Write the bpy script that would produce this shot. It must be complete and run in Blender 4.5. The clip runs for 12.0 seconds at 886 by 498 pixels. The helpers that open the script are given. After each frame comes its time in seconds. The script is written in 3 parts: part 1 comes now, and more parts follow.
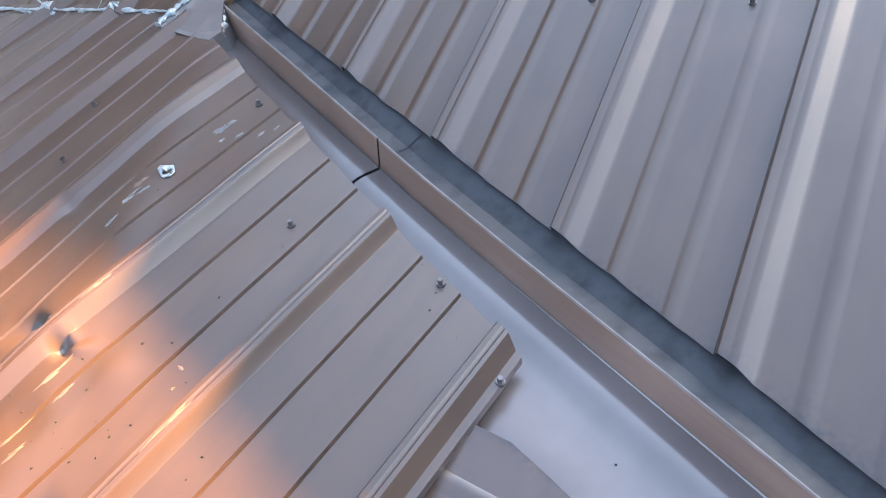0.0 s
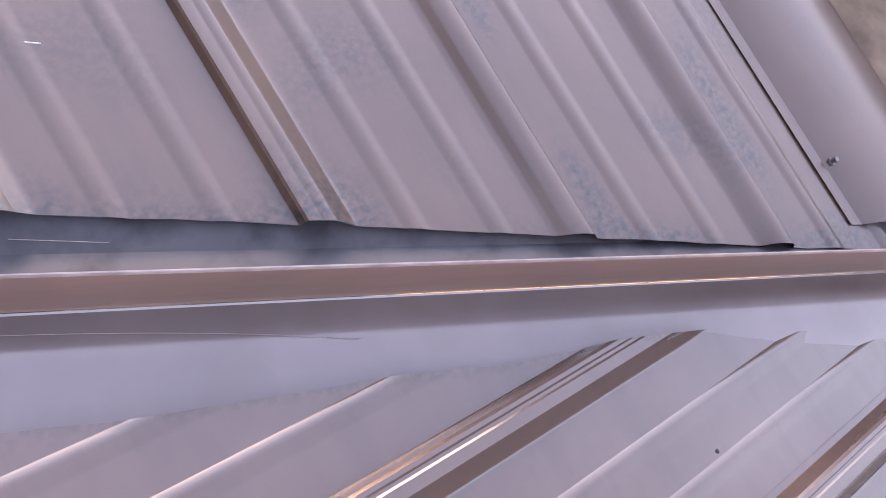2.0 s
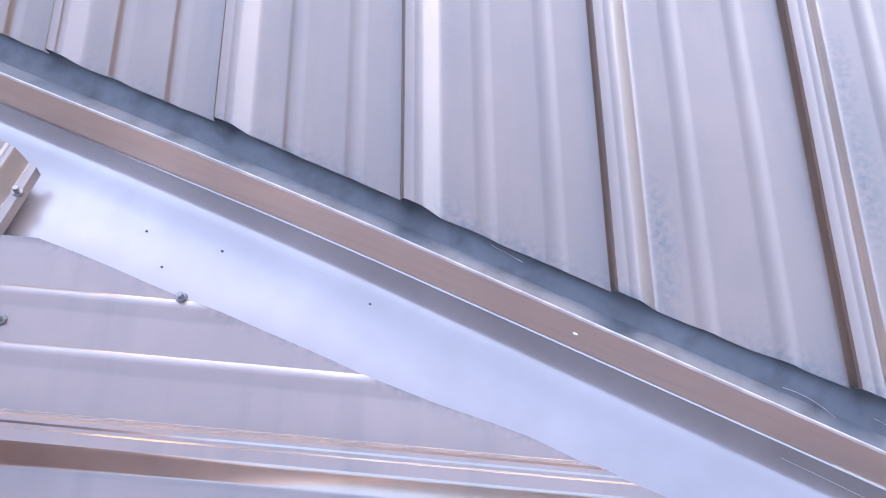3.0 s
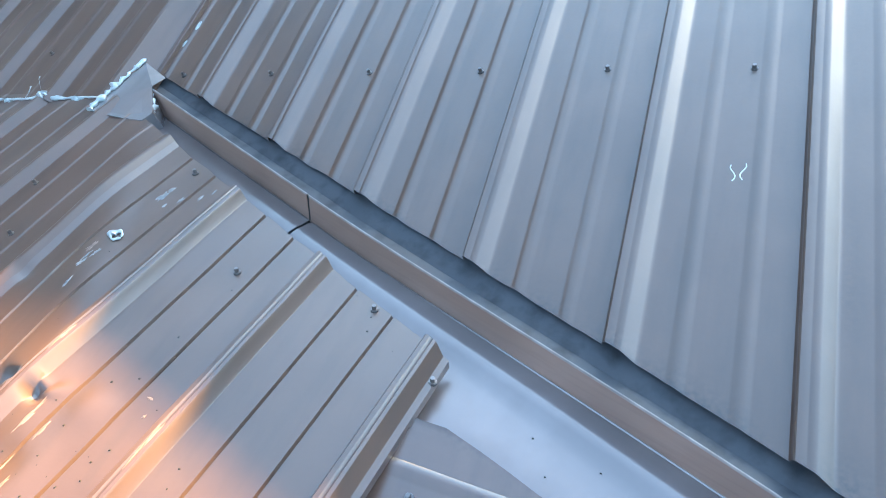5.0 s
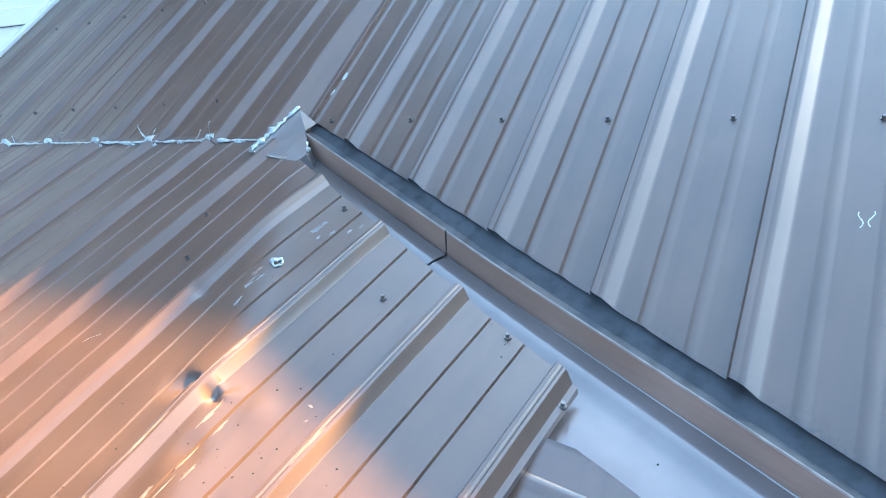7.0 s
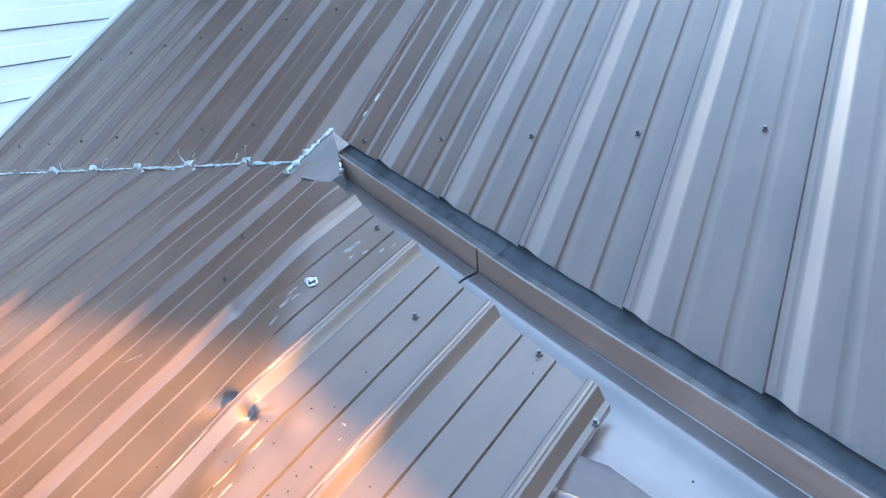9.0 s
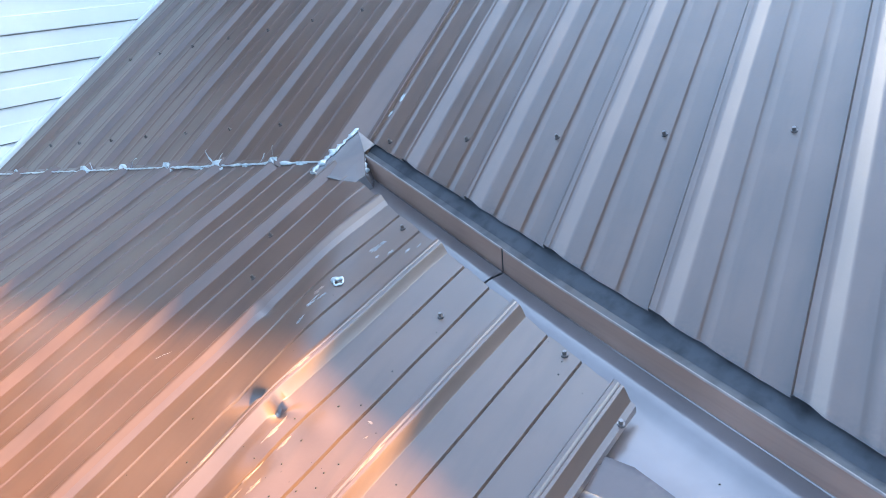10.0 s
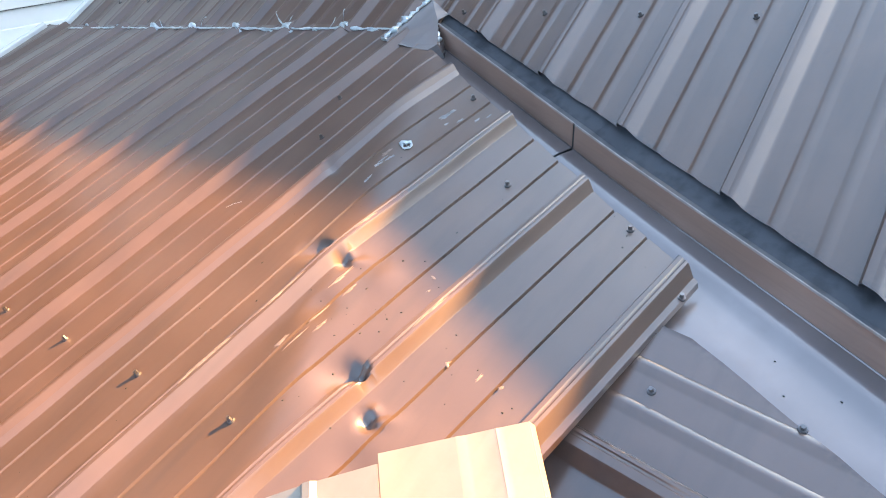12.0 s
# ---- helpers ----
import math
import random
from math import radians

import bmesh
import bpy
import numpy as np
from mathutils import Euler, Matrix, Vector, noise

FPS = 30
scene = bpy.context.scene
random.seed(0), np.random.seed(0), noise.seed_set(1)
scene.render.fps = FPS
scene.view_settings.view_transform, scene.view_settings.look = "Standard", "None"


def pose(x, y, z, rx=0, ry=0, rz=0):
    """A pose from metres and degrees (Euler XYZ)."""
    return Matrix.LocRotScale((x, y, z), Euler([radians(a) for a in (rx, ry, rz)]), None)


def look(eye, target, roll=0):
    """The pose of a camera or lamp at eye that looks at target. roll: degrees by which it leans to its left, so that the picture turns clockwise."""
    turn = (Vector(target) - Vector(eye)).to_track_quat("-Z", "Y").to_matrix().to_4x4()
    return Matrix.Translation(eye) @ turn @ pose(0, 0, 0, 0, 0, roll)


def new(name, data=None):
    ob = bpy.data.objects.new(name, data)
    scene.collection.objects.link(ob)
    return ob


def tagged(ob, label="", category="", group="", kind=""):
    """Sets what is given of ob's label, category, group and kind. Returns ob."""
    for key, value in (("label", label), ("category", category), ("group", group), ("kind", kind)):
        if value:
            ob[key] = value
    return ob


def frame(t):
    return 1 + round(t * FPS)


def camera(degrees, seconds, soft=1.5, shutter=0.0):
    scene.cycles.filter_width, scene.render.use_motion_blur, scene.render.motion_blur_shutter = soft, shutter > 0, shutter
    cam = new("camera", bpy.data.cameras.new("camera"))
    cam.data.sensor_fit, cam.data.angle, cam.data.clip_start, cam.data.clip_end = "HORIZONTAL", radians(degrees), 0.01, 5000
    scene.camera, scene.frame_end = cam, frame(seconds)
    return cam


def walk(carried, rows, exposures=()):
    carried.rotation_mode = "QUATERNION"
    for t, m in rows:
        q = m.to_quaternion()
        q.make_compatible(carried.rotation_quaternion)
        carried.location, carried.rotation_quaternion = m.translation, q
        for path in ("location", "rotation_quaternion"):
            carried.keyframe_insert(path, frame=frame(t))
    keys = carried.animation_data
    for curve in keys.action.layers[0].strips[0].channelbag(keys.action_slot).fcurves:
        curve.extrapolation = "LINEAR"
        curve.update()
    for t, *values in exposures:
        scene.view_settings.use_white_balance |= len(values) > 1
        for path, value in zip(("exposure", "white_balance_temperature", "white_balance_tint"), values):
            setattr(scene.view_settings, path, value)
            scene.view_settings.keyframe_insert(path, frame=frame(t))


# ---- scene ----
# ---- camera and walk ----
cam = camera(62.1, 12.0, soft=0.9)
PATH = [
    (0.0, pose(1.1074, -0.8957, 3.8638, 38.970, 16.918, 27.135)),
    (0.2, pose(1.1491, -0.9238, 3.8468, 35.111, 16.107, 22.101)),
    (0.4, pose(1.2157, -0.9639, 3.7905, 31.495, 14.028, 15.299)),
    (0.5, pose(1.2695, -0.9945, 3.7575, 28.853, 12.035, 9.200)),
    (0.6, pose(1.3002, -1.0101, 3.7475, 26.105, 8.990, 3.967)),
    (0.7, pose(1.3406, -1.0243, 3.7410, 23.590, 6.271, -1.519)),
    (0.9, pose(1.4014, -1.0773, 3.6963, 24.490, -0.385, -11.241)),
    (1.0, pose(1.4650, -1.1022, 3.6751, 24.606, -3.402, -16.257)),
    (1.2, pose(1.6134, -1.1506, 3.6527, 24.333, -8.573, -27.086)),
    (1.5, pose(1.7342, -1.1630, 3.6723, 22.628, -13.948, -35.273)),
    (2.0, pose(1.7176, -1.1598, 3.6753, 22.876, -15.458, -35.491)),
    (2.3, pose(1.5863, -1.1516, 3.6511, 26.514, -10.970, -27.631)),
    (2.5, pose(1.4422, -1.1111, 3.6988, 26.852, -5.898, -17.317)),
    (2.7, pose(1.3757, -1.0578, 3.7634, 26.040, -1.434, -9.075)),
    (4.3, pose(1.1929, -1.0293, 3.9369, 40.071, 12.837, 16.085)),
    (4.5, pose(1.1833, -1.0280, 3.9465, 40.825, 13.302, 16.788)),
    (5.0, pose(1.1660, -1.0377, 3.9537, 42.715, 14.073, 18.882)),
    (5.5, pose(1.1704, -1.0820, 3.9923, 44.266, 14.903, 20.917)),
    (6.0, pose(1.1806, -1.0915, 4.0032, 45.693, 16.063, 23.021)),
    (6.5, pose(1.1700, -1.1058, 4.0201, 46.780, 17.229, 24.675)),
    (7.0, pose(1.1691, -1.1166, 4.0284, 47.789, 18.426, 26.187)),
    (9.0, pose(1.1857, -1.1134, 4.0313, 49.600, 21.212, 27.885)),
    (9.5, pose(1.1830, -1.1154, 4.0358, 49.809, 21.632, 28.403)),
    (10.0, pose(1.1836, -1.1192, 4.0404, 50.091, 22.047, 29.460)),
    (10.5, pose(1.1660, -1.1312, 4.0483, 50.117, 22.197, 30.310)),
    (11.0, pose(1.1653, -1.1427, 4.0538, 49.517, 22.092, 31.452)),
    (11.5, pose(1.1706, -1.1318, 4.0391, 48.645, 22.122, 33.306)),
    (12.0, pose(1.1677, -1.1841, 4.0196, 44.616, 21.010, 35.616)),
]
EXPO = [(0.0, 3.2, 7300, 18), (0.5, 3.3, 7600, 24), (1.0, 3.45, 8300, 38), (1.5, 3.45, 8700, 44), (2.2, 3.45, 8600, 44), (2.5, 4.1, 8500, 32),
        (2.7, 4.2, 7900, 32), (4.3, 3.4, 6300, 6), (6.5, 3.4, 5950, 3), (9.0, 3.36, 6020, 7), (11.0, 3.25, 6280, 14), (11.5, 3.22, 6380, 14), (12.0, 3.1, 6850, 13)]
walk(cam, PATH, EXPO)

# ---- frame of the house: everything is laid out on the main roof plane, which climbs 8 degrees to +y ----
PITCH = 8.0
HOUSE = Matrix.Translation((0, 0, 3.2)) @ Matrix.Rotation(radians(PITCH), 4, "X")
RIB = 0.2286


def H(x, y, z):
    return HOUSE @ Vector((x, y, z))


# ---- world, sun ----
SUN_DIR = (HOUSE.to_3x3() @ Vector((0.42, 0.90, 0.095))).normalized()
world = bpy.data.worlds.new("world")
scene.world = world
world.use_nodes = True
wn = world.node_tree.nodes
sky = wn.new("ShaderNodeTexSky")
sky.sky_type = "NISHITA"
sky.sun_disc = False
sky.sun_elevation = math.asin(SUN_DIR.z)
sky.sun_rotation = math.atan2(SUN_DIR.x, SUN_DIR.y)
sky.dust_density = 0.7
sky.air_density = 1.2
sky.ozone_density = 1.6
world.node_tree.links.new(sky.outputs[0], wn["Background"].inputs[0])
wn["Background"].inputs[1].default_value = 0.15
sun = new("sun", bpy.data.lights.new("sun", "SUN"))
sun.data.energy = 5.0
sun.data.angle = radians(0.53)
sun.data.color = (1.0, 0.56, 0.19)
sun.matrix_world = look(SUN_DIR * 30, (0, 0, 0))


# ---- materials ----
def nodes_of(name):
    m = bpy.data.materials.new(name)
    m.use_nodes = True
    return m, m.node_tree.nodes, m.node_tree.links, m.node_tree.nodes["Principled BSDF"]


def ramp(nodes, a, b, ca, cb):
    r = nodes.new("ShaderNodeValToRGB")
    r.color_ramp.elements[0].position, r.color_ramp.elements[1].position = a, b
    r.color_ramp.elements[0].color, r.color_ramp.elements[1].color = (*ca, 1), (*cb, 1)
    return r


def tex(nodes, links, kind, coords, scale, detail=3.0):
    n = nodes.new(kind)
    n.inputs["Scale"].default_value = scale
    if "Detail" in n.inputs:
        n.inputs["Detail"].default_value = detail
    links.new(coords, n.inputs["Vector"])
    return n


def mixed(nodes, links, fac, a, b, kind="MIX"):
    mx = nodes.new("ShaderNodeMix")
    mx.data_type, mx.blend_type = "RGBA", kind
    for sock, v in ((mx.inputs[0], fac), (mx.inputs[6], a), (mx.inputs[7], b)):
        if isinstance(v, (int, float)):
            sock.default_value = v
        elif isinstance(v, tuple):
            sock.default_value = (*v, 1)
        else:
            links.new(v, sock)
    return mx.outputs[2]


def painted_metal(name, base, dirt, rough, coat=0.0, stain=0.5, streak=(6, 0.7, 6), bump=0.04, grime=False, spec=0.75, specks=1.0, metal=0.0, coat_rough=0.19, uneven=1.0):
    """Paint on sheet steel: chalky mottling, run-off streaks along the ribs, dirt specks and a faint orange peel."""
    m, n, l, p = nodes_of(name)
    geo = n.new("ShaderNodeNewGeometry")
    pos = geo.outputs["Position"]
    mp = n.new("ShaderNodeMapping")
    mp.inputs["Scale"].default_value = streak
    l.new(pos, mp.inputs["Vector"])
    streaks = tex(n, l, "ShaderNodeTexNoise", mp.outputs[0], 5.0, 4)
    blot = tex(n, l, "ShaderNodeTexNoise", pos, 7.0, 5)
    fine = tex(n, l, "ShaderNodeTexNoise", pos, 160.0, 2)
    speck = tex(n, l, "ShaderNodeTexVoronoi", pos, 55.0)
    r1 = ramp(n, 0.42, 0.75, base, tuple(c * 1.22 for c in base))
    l.new(blot.outputs["Fac"], r1.inputs[0])
    r2 = ramp(n, 0.48, 0.72, (0, 0, 0), (1, 1, 1))
    l.new(streaks.outputs["Fac"], r2.inputs[0])
    mul = n.new("ShaderNodeMath")
    mul.operation = "MULTIPLY"
    l.new(r2.outputs[0], mul.inputs[0])
    mul.inputs[1].default_value = stain
    col = mixed(n, l, mul.outputs[0], r1.outputs[0], dirt)
    r3 = ramp(n, 0.035, 0.07, (1, 1, 1), (0, 0, 0))
    l.new(speck.outputs["Distance"], r3.inputs[0])
    mul2 = n.new("ShaderNodeMath")
    mul2.operation = "MULTIPLY"
    l.new(r3.outputs[0], mul2.inputs[0])
    r4 = ramp(n, 0.56, 0.62, (0, 0, 0), (specks, specks, specks))
    l.new(blot.outputs["Fac"], r4.inputs[0])
    l.new(r4.outputs[0], mul2.inputs[1])
    col = mixed(n, l, mul2.outputs[0], col, tuple(c * 0.5 for c in dirt))
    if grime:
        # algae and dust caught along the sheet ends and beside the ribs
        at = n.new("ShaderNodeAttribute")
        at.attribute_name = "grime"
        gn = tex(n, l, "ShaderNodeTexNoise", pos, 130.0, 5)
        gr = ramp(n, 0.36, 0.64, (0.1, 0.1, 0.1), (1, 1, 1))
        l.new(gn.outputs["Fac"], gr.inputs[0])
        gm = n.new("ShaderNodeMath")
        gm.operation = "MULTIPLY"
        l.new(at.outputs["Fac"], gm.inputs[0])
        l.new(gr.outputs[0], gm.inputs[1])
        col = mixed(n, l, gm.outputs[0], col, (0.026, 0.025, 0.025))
    l.new(col, p.inputs["Base Color"])
    rr = n.new("ShaderNodeMapRange")
    rr.inputs["To Min"].default_value, rr.inputs["To Max"].default_value = rough - 0.09 * uneven, rough + 0.06 * uneven
    l.new(blot.outputs["Fac"], rr.inputs["Value"])
    # rubbed, shinier patches drawn out along the fall of the roof
    mp2 = n.new("ShaderNodeMapping")
    mp2.inputs["Scale"].default_value = (22, 4.5, 22)
    l.new(pos, mp2.inputs["Vector"])
    rub = tex(n, l, "ShaderNodeTexNoise", mp2.outputs[0], 1.0, 3)
    r5 = ramp(n, 0.45, 0.70, (0, 0, 0), (1, 1, 1))
    l.new(rub.outputs["Fac"], r5.inputs[0])
    sub = n.new("ShaderNodeMath")
    sub.operation = "MULTIPLY_ADD"
    l.new(r5.outputs[0], sub.inputs[0])
    sub.inputs[1].default_value = -0.006
    l.new(rr.outputs[0], sub.inputs[2])
    st = n.new("ShaderNodeMath")
    st.operation = "MULTIPLY_ADD"
    l.new(streaks.outputs["Fac"], st.inputs[0])
    st.inputs[1].default_value = 0.12 * uneven
    l.new(sub.outputs[0], st.inputs[2])
    l.new(st.outputs[0], p.inputs["Roughness"])
    p.inputs["Coat Weight"].default_value = coat
    p.inputs["Coat Roughness"].default_value = coat_rough
    p.inputs["Metallic"].default_value = metal
    p.inputs["Specular IOR Level"].default_value = spec
    b = n.new("ShaderNodeBump")
    b.inputs["Strength"].default_value = bump
    b.inputs["Distance"].default_value = 0.002
    l.new(fine.outputs["Fac"], b.inputs["Height"])
    if bump:
        l.new(b.outputs[0], p.inputs["Normal"])
    return m


def plain(name, base, rough, metal=0.0, vary=0.2, scale=20.0, bump=0.0, alpha_trans=0.0):
    m, n, l, p = nodes_of(name)
    geo = n.new("ShaderNodeNewGeometry")
    t = tex(n, l, "ShaderNodeTexNoise", geo.outputs["Position"], scale, 4)
    r = ramp(n, 0.3, 0.75, tuple(c * (1 - vary) for c in base), tuple(min(1, c * (1 + vary)) for c in base))
    l.new(t.outputs["Fac"], r.inputs[0])
    l.new(r.outputs[0], p.inputs["Base Color"])
    p.inputs["Roughness"].default_value = rough
    p.inputs["Metallic"].default_value = metal
    p.inputs["Transmission Weight"].default_value = alpha_trans
    if bump:
        b = n.new("ShaderNodeBump")
        b.inputs["Strength"].default_value = bump
        b.inputs["Distance"].default_value = 0.004
        l.new(t.outputs["Fac"], b.inputs["Height"])
        l.new(b.outputs[0], p.inputs["Normal"])
    return m


BROWN = (0.095, 0.057, 0.042)
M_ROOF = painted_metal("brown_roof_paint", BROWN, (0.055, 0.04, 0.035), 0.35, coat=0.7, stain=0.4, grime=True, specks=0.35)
# less glossy copy of the roof paint for the far and back sheets
M_MATTE = painted_metal("matte_roof_paint", (0.094, 0.054, 0.039), (0.055, 0.036, 0.029), 0.40, coat=0.36, stain=0.45, grime=True, spec=0.6, specks=0.35)
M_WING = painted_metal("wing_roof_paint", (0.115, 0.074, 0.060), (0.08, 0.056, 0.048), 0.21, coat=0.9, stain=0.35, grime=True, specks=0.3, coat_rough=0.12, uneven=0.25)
M_FLASH = painted_metal("flashing_paint", (0.215, 0.175, 0.168), (0.165, 0.127, 0.118), 0.21, coat=0.5, stain=0.25, streak=(3, 3, 3), bump=0.0, specks=0.0, metal=0.35, coat_rough=0.1, uneven=0.25)
M_FIN = painted_metal("fin_paint", (0.27, 0.160, 0.120), (0.19, 0.112, 0.084), 0.34, coat=0.5, stain=0.35, streak=(2, 2, 30), bump=0.015, specks=0.3, coat_rough=0.12, uneven=0.3)
M_BACK = painted_metal("dark_pan_paint", (0.068, 0.071, 0.079), (0.022, 0.024, 0.029), 0.5, coat=0.06, stain=0.7, streak=(5, 5, 5), bump=0.1, spec=0.3)
# dark colour that paints the shade in the flashing joint and behind siding laps
M_GAP = plain("gap_shade", (0.05, 0.052, 0.056), 0.6, vary=0.5, scale=14)
M_EDGE = plain("cut_steel_edge", (0.5, 0.5, 0.52), 0.35, metal=0.9)
M_PLATE = painted_metal("plate_paint", (0.27, 0.25, 0.255), (0.18, 0.165, 0.165), 0.21, coat=0.5, stain=0.3, metal=0.4, coat_rough=0.12, uneven=0.25)
# pale colour: a painted glint on the fin's fold, also scratches and a fibre
M_GLINT_WEAR = plain("fold_glint_and_wear", (0.34, 0.29, 0.27), 0.3, vary=0.25, scale=40)
M_SCREW = plain("screw_zinc", (0.2, 0.18, 0.175), 0.34, metal=0.85)
M_RUBBER = plain("washer_rubber", (0.06, 0.055, 0.055), 0.7)
M_SEAL = plain("sealant", (0.42, 0.45, 0.45), 0.3, vary=0.35, scale=60, bump=0.5, alpha_trans=0.15)
M_WHITE = plain("white_vinyl", (0.82, 0.81, 0.77), 0.45, vary=0.04, scale=4)
M_TRIM = plain("white_trim_paint", (0.6, 0.6, 0.58), 0.4, vary=0.08, scale=9)
M_CAP = painted_metal("cap_paint", (0.3, 0.25, 0.2), (0.2, 0.16, 0.12), 0.35, coat=0.2, stain=0.3)
M_DECK = plain("deck_wood", (0.45, 0.33, 0.16), 0.7, vary=0.3, scale=9, bump=0.3)
M_GRASS = plain("dry_ground", (0.13, 0.1, 0.075), 0.9, vary=0.5, scale=3, bump=0.5)
M_WALL = plain("wall_paint", (0.6, 0.58, 0.54), 0.7, vary=0.08)


# ---- mesh helpers ----
def mesh_from(name, verts, faces, mat, smooth=None):
    me = bpy.data.meshes.new(name)
    me.from_pydata([tuple(v) for v in verts], [], faces)
    me.materials.append(mat)
    if smooth:
        me.polygons.foreach_set("use_smooth", [True] * len(me.polygons))
        me.set_sharp_from_angle(angle=radians(smooth))
    me.update()
    return me


def part_mesh(name, me, parent=None, label=""):
    ob = new(name, me)
    if parent:
        ob.parent = parent
    if label:
        tagged(ob, label)
    return ob


def part(name, bm, material, parent, label=""):
    me = bpy.data.meshes.new(name)
    bm.to_mesh(me)
    bm.free()
    me.materials.append(material)
    return part_mesh(name, me, parent, label)


def thing(name, label, category, kind="", group=""):
    return tagged(new(name), label, category, group, kind)


def sheet_mesh(name, place, cols, lo, hi, rows, mat, thick=0.0009, smooth=28, grime=None, bias=lambda t: t):
    """A bent sheet: cols are (u, w) across; each runs from lo(u) to hi(u); place(u, v, w) gives the point."""
    cols = [c for c in cols if hi(c[0]) > lo(c[0]) + 0.001]
    nc, verts, faces = len(cols), [], []
    for side in (0, 1):
        for j in range(rows + 1):
            for u, w in cols:
                a, b = lo(u), hi(u)
                verts.append(place(u, a + (b - a) * bias(j / rows), w - side * thick))
    base = nc * (rows + 1)
    for j in range(rows):
        for i in range(nc - 1):
            a = j * nc + i
            faces.append((a, a + 1, a + nc + 1, a + nc))
            b = base + a
            faces.append((b, b + nc, b + nc + 1, b + 1))
    rim = len(faces)
    for i in range(nc - 1):
        faces.append((i, base + i, base + i + 1, i + 1))
        a = rows * nc + i
        faces.append((a, a + 1, base + a + 1, base + a))
    for j in range(rows):
        a = j * nc
        faces.append((a, a + nc, base + a + nc, base + a))
        b = j * nc + nc - 1
        faces.append((b, base + b, base + b + nc, b + nc))
    me = mesh_from(name, verts, faces, mat, smooth)
    me.materials.append(M_EDGE)
    for f in me.polygons[rim:rim + 2 * (nc - 1)]:
        f.material_index = 1
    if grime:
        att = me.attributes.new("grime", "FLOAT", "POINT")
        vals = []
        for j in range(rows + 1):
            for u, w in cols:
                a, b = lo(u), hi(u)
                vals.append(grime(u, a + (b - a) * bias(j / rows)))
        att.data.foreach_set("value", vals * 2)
    return me


# cross-sections of one rib: (offset, height); the main sheets fall away gently on one side, the others are nearer to square or worn round
MAJOR = [(-0.0214, 0), (-0.0206, 0.0010), (-0.0180, 0.0118), (-0.0155, 0.0142), (-0.0070, 0.0148), (-0.0050, 0.0141), (-0.0030, 0.0141), (-0.0010, 0.0148), (0.0050, 0.0143), (0.0078, 0.0132), (0.0230, 0.0018), (0.0255, 0.0005), (0.0290, 0)]
LOW = [(-0.0260, 0), (-0.0210, 0.0028), (-0.0150, 0.0085), (-0.0080, 0.0125), (0.0020, 0.0138), (0.0080, 0.0125), (0.0125, 0.0080), (0.0160, 0.0020), (0.0180, 0)]
SQUARE = [(-0.0184, 0), (-0.0173, 0.0012), (-0.0121, 0.0155), (-0.0097, 0.0184), (-0.0036, 0.019), (-0.0014, 0.0176), (0.0007, 0.0176), (0.0029, 0.019), (0.0076, 0.0184), (0.0104, 0.0155), (0.0194, 0.0012), (0.0209, 0)]
ROUND = [(-0.0250, 0), (-0.0225, 0.0008), (-0.0175, 0.0042), (-0.0110, 0.0100), (-0.0070, 0.0130), (-0.0030, 0.0144), (0.0020, 0.0146), (0.0050, 0.0138), (0.0225, 0.0016), (0.0255, 0)]
WING = [(-0.0255, 0), (-0.0245, 0.0012), (-0.0190, 0.0165), (-0.0160, 0.0190), (-0.0120, 0.0190), (-0.0100, 0.0176), (-0.0070, 0.0176), (-0.0050, 0.0190), (0.0060, 0.0186), (0.0100, 0.0160), (0.0230, 0.0012), (0.0260, 0)]


def step_rib(half, h):
    return [(-half, 0), (-half + 0.0032, h), (half - 0.0042, h), (half, 0)]


def groove(half, h):
    return [(-half, 0), (-half * 0.3, -h), (half * 0.5, -h), (half, 0)]


def profile(centre, first, last, u0, u1, rib, small, fractions=(1 / 3, 2 / 3), fine=lambda k: 0, extra=()):
    """Cross-section of a ribbed sheet: rib(k) at centre + k * RIB and small(k) twice in each bay."""
    pts = []
    for k in range(first, last + 1):
        c, n = centre + k * RIB, fine(k)
        pts += [(c + a, b) for a, b in rib(k)]
        s0 = small(k)
        for f in fractions:
            pts += [(c + f * RIB + a, b) for a, b in s0]
            pts += [(c + f * RIB + s0[0][0] - 0.004, 0), (c + f * RIB + s0[-1][0] + 0.004, 0)]
        pts += [(c + rib(k)[-1][0] + 0.005, 0), (c + RIB + rib(k + 1)[0][0] - 0.004, 0)]
        for i in range(n):
            q = RIB * (0.16 + 0.70 * i / n)
            if min(abs(q - RIB * f) for f in fractions) > s0[-1][0] + 0.002:
                pts.append((c + q, 0.0))
    pts = sorted({(round(u, 5), w) for u, w in pts if u0 < u < u1})

    def w_at(u):
        for (a, wa), (b, wb) in zip(pts, pts[1:]):
            if a <= u <= b:
                return wa + (wb - wa) * (u - a) / max(b - a, 1e-6)
        return 0.0
    return [(u0, w_at(u0) if pts and pts[0][0] < u0 else 0.0)] + pts + [(u1, 0.0)] + list(extra)


def wave(x, y, size, amp, seed=0.0):
    return amp * noise.noise(Vector((x / size, y / size, seed)))


def frame_of(xa, ya, origin):
    y = Vector(ya).normalized()
    x = Vector(xa)
    x = (x - y * x.dot(y)).normalized()
    z = x.cross(y)
    o = Vector(origin)

    def at(u, v, w):
        return HOUSE @ (o + x * u + y * v + z * w)
    return at


# main roof lies in the house plane
def at_main(u, v, w):
    return H(u, v, w + wave(u, v, 0.16, 0.0011, 3) + wave(u, v, 0.5, 0.002, 5))


at_back_raw = frame_of((1, 0, 0.035), (0, 1, -0.03), (-0.291, -0.096, 0.036))


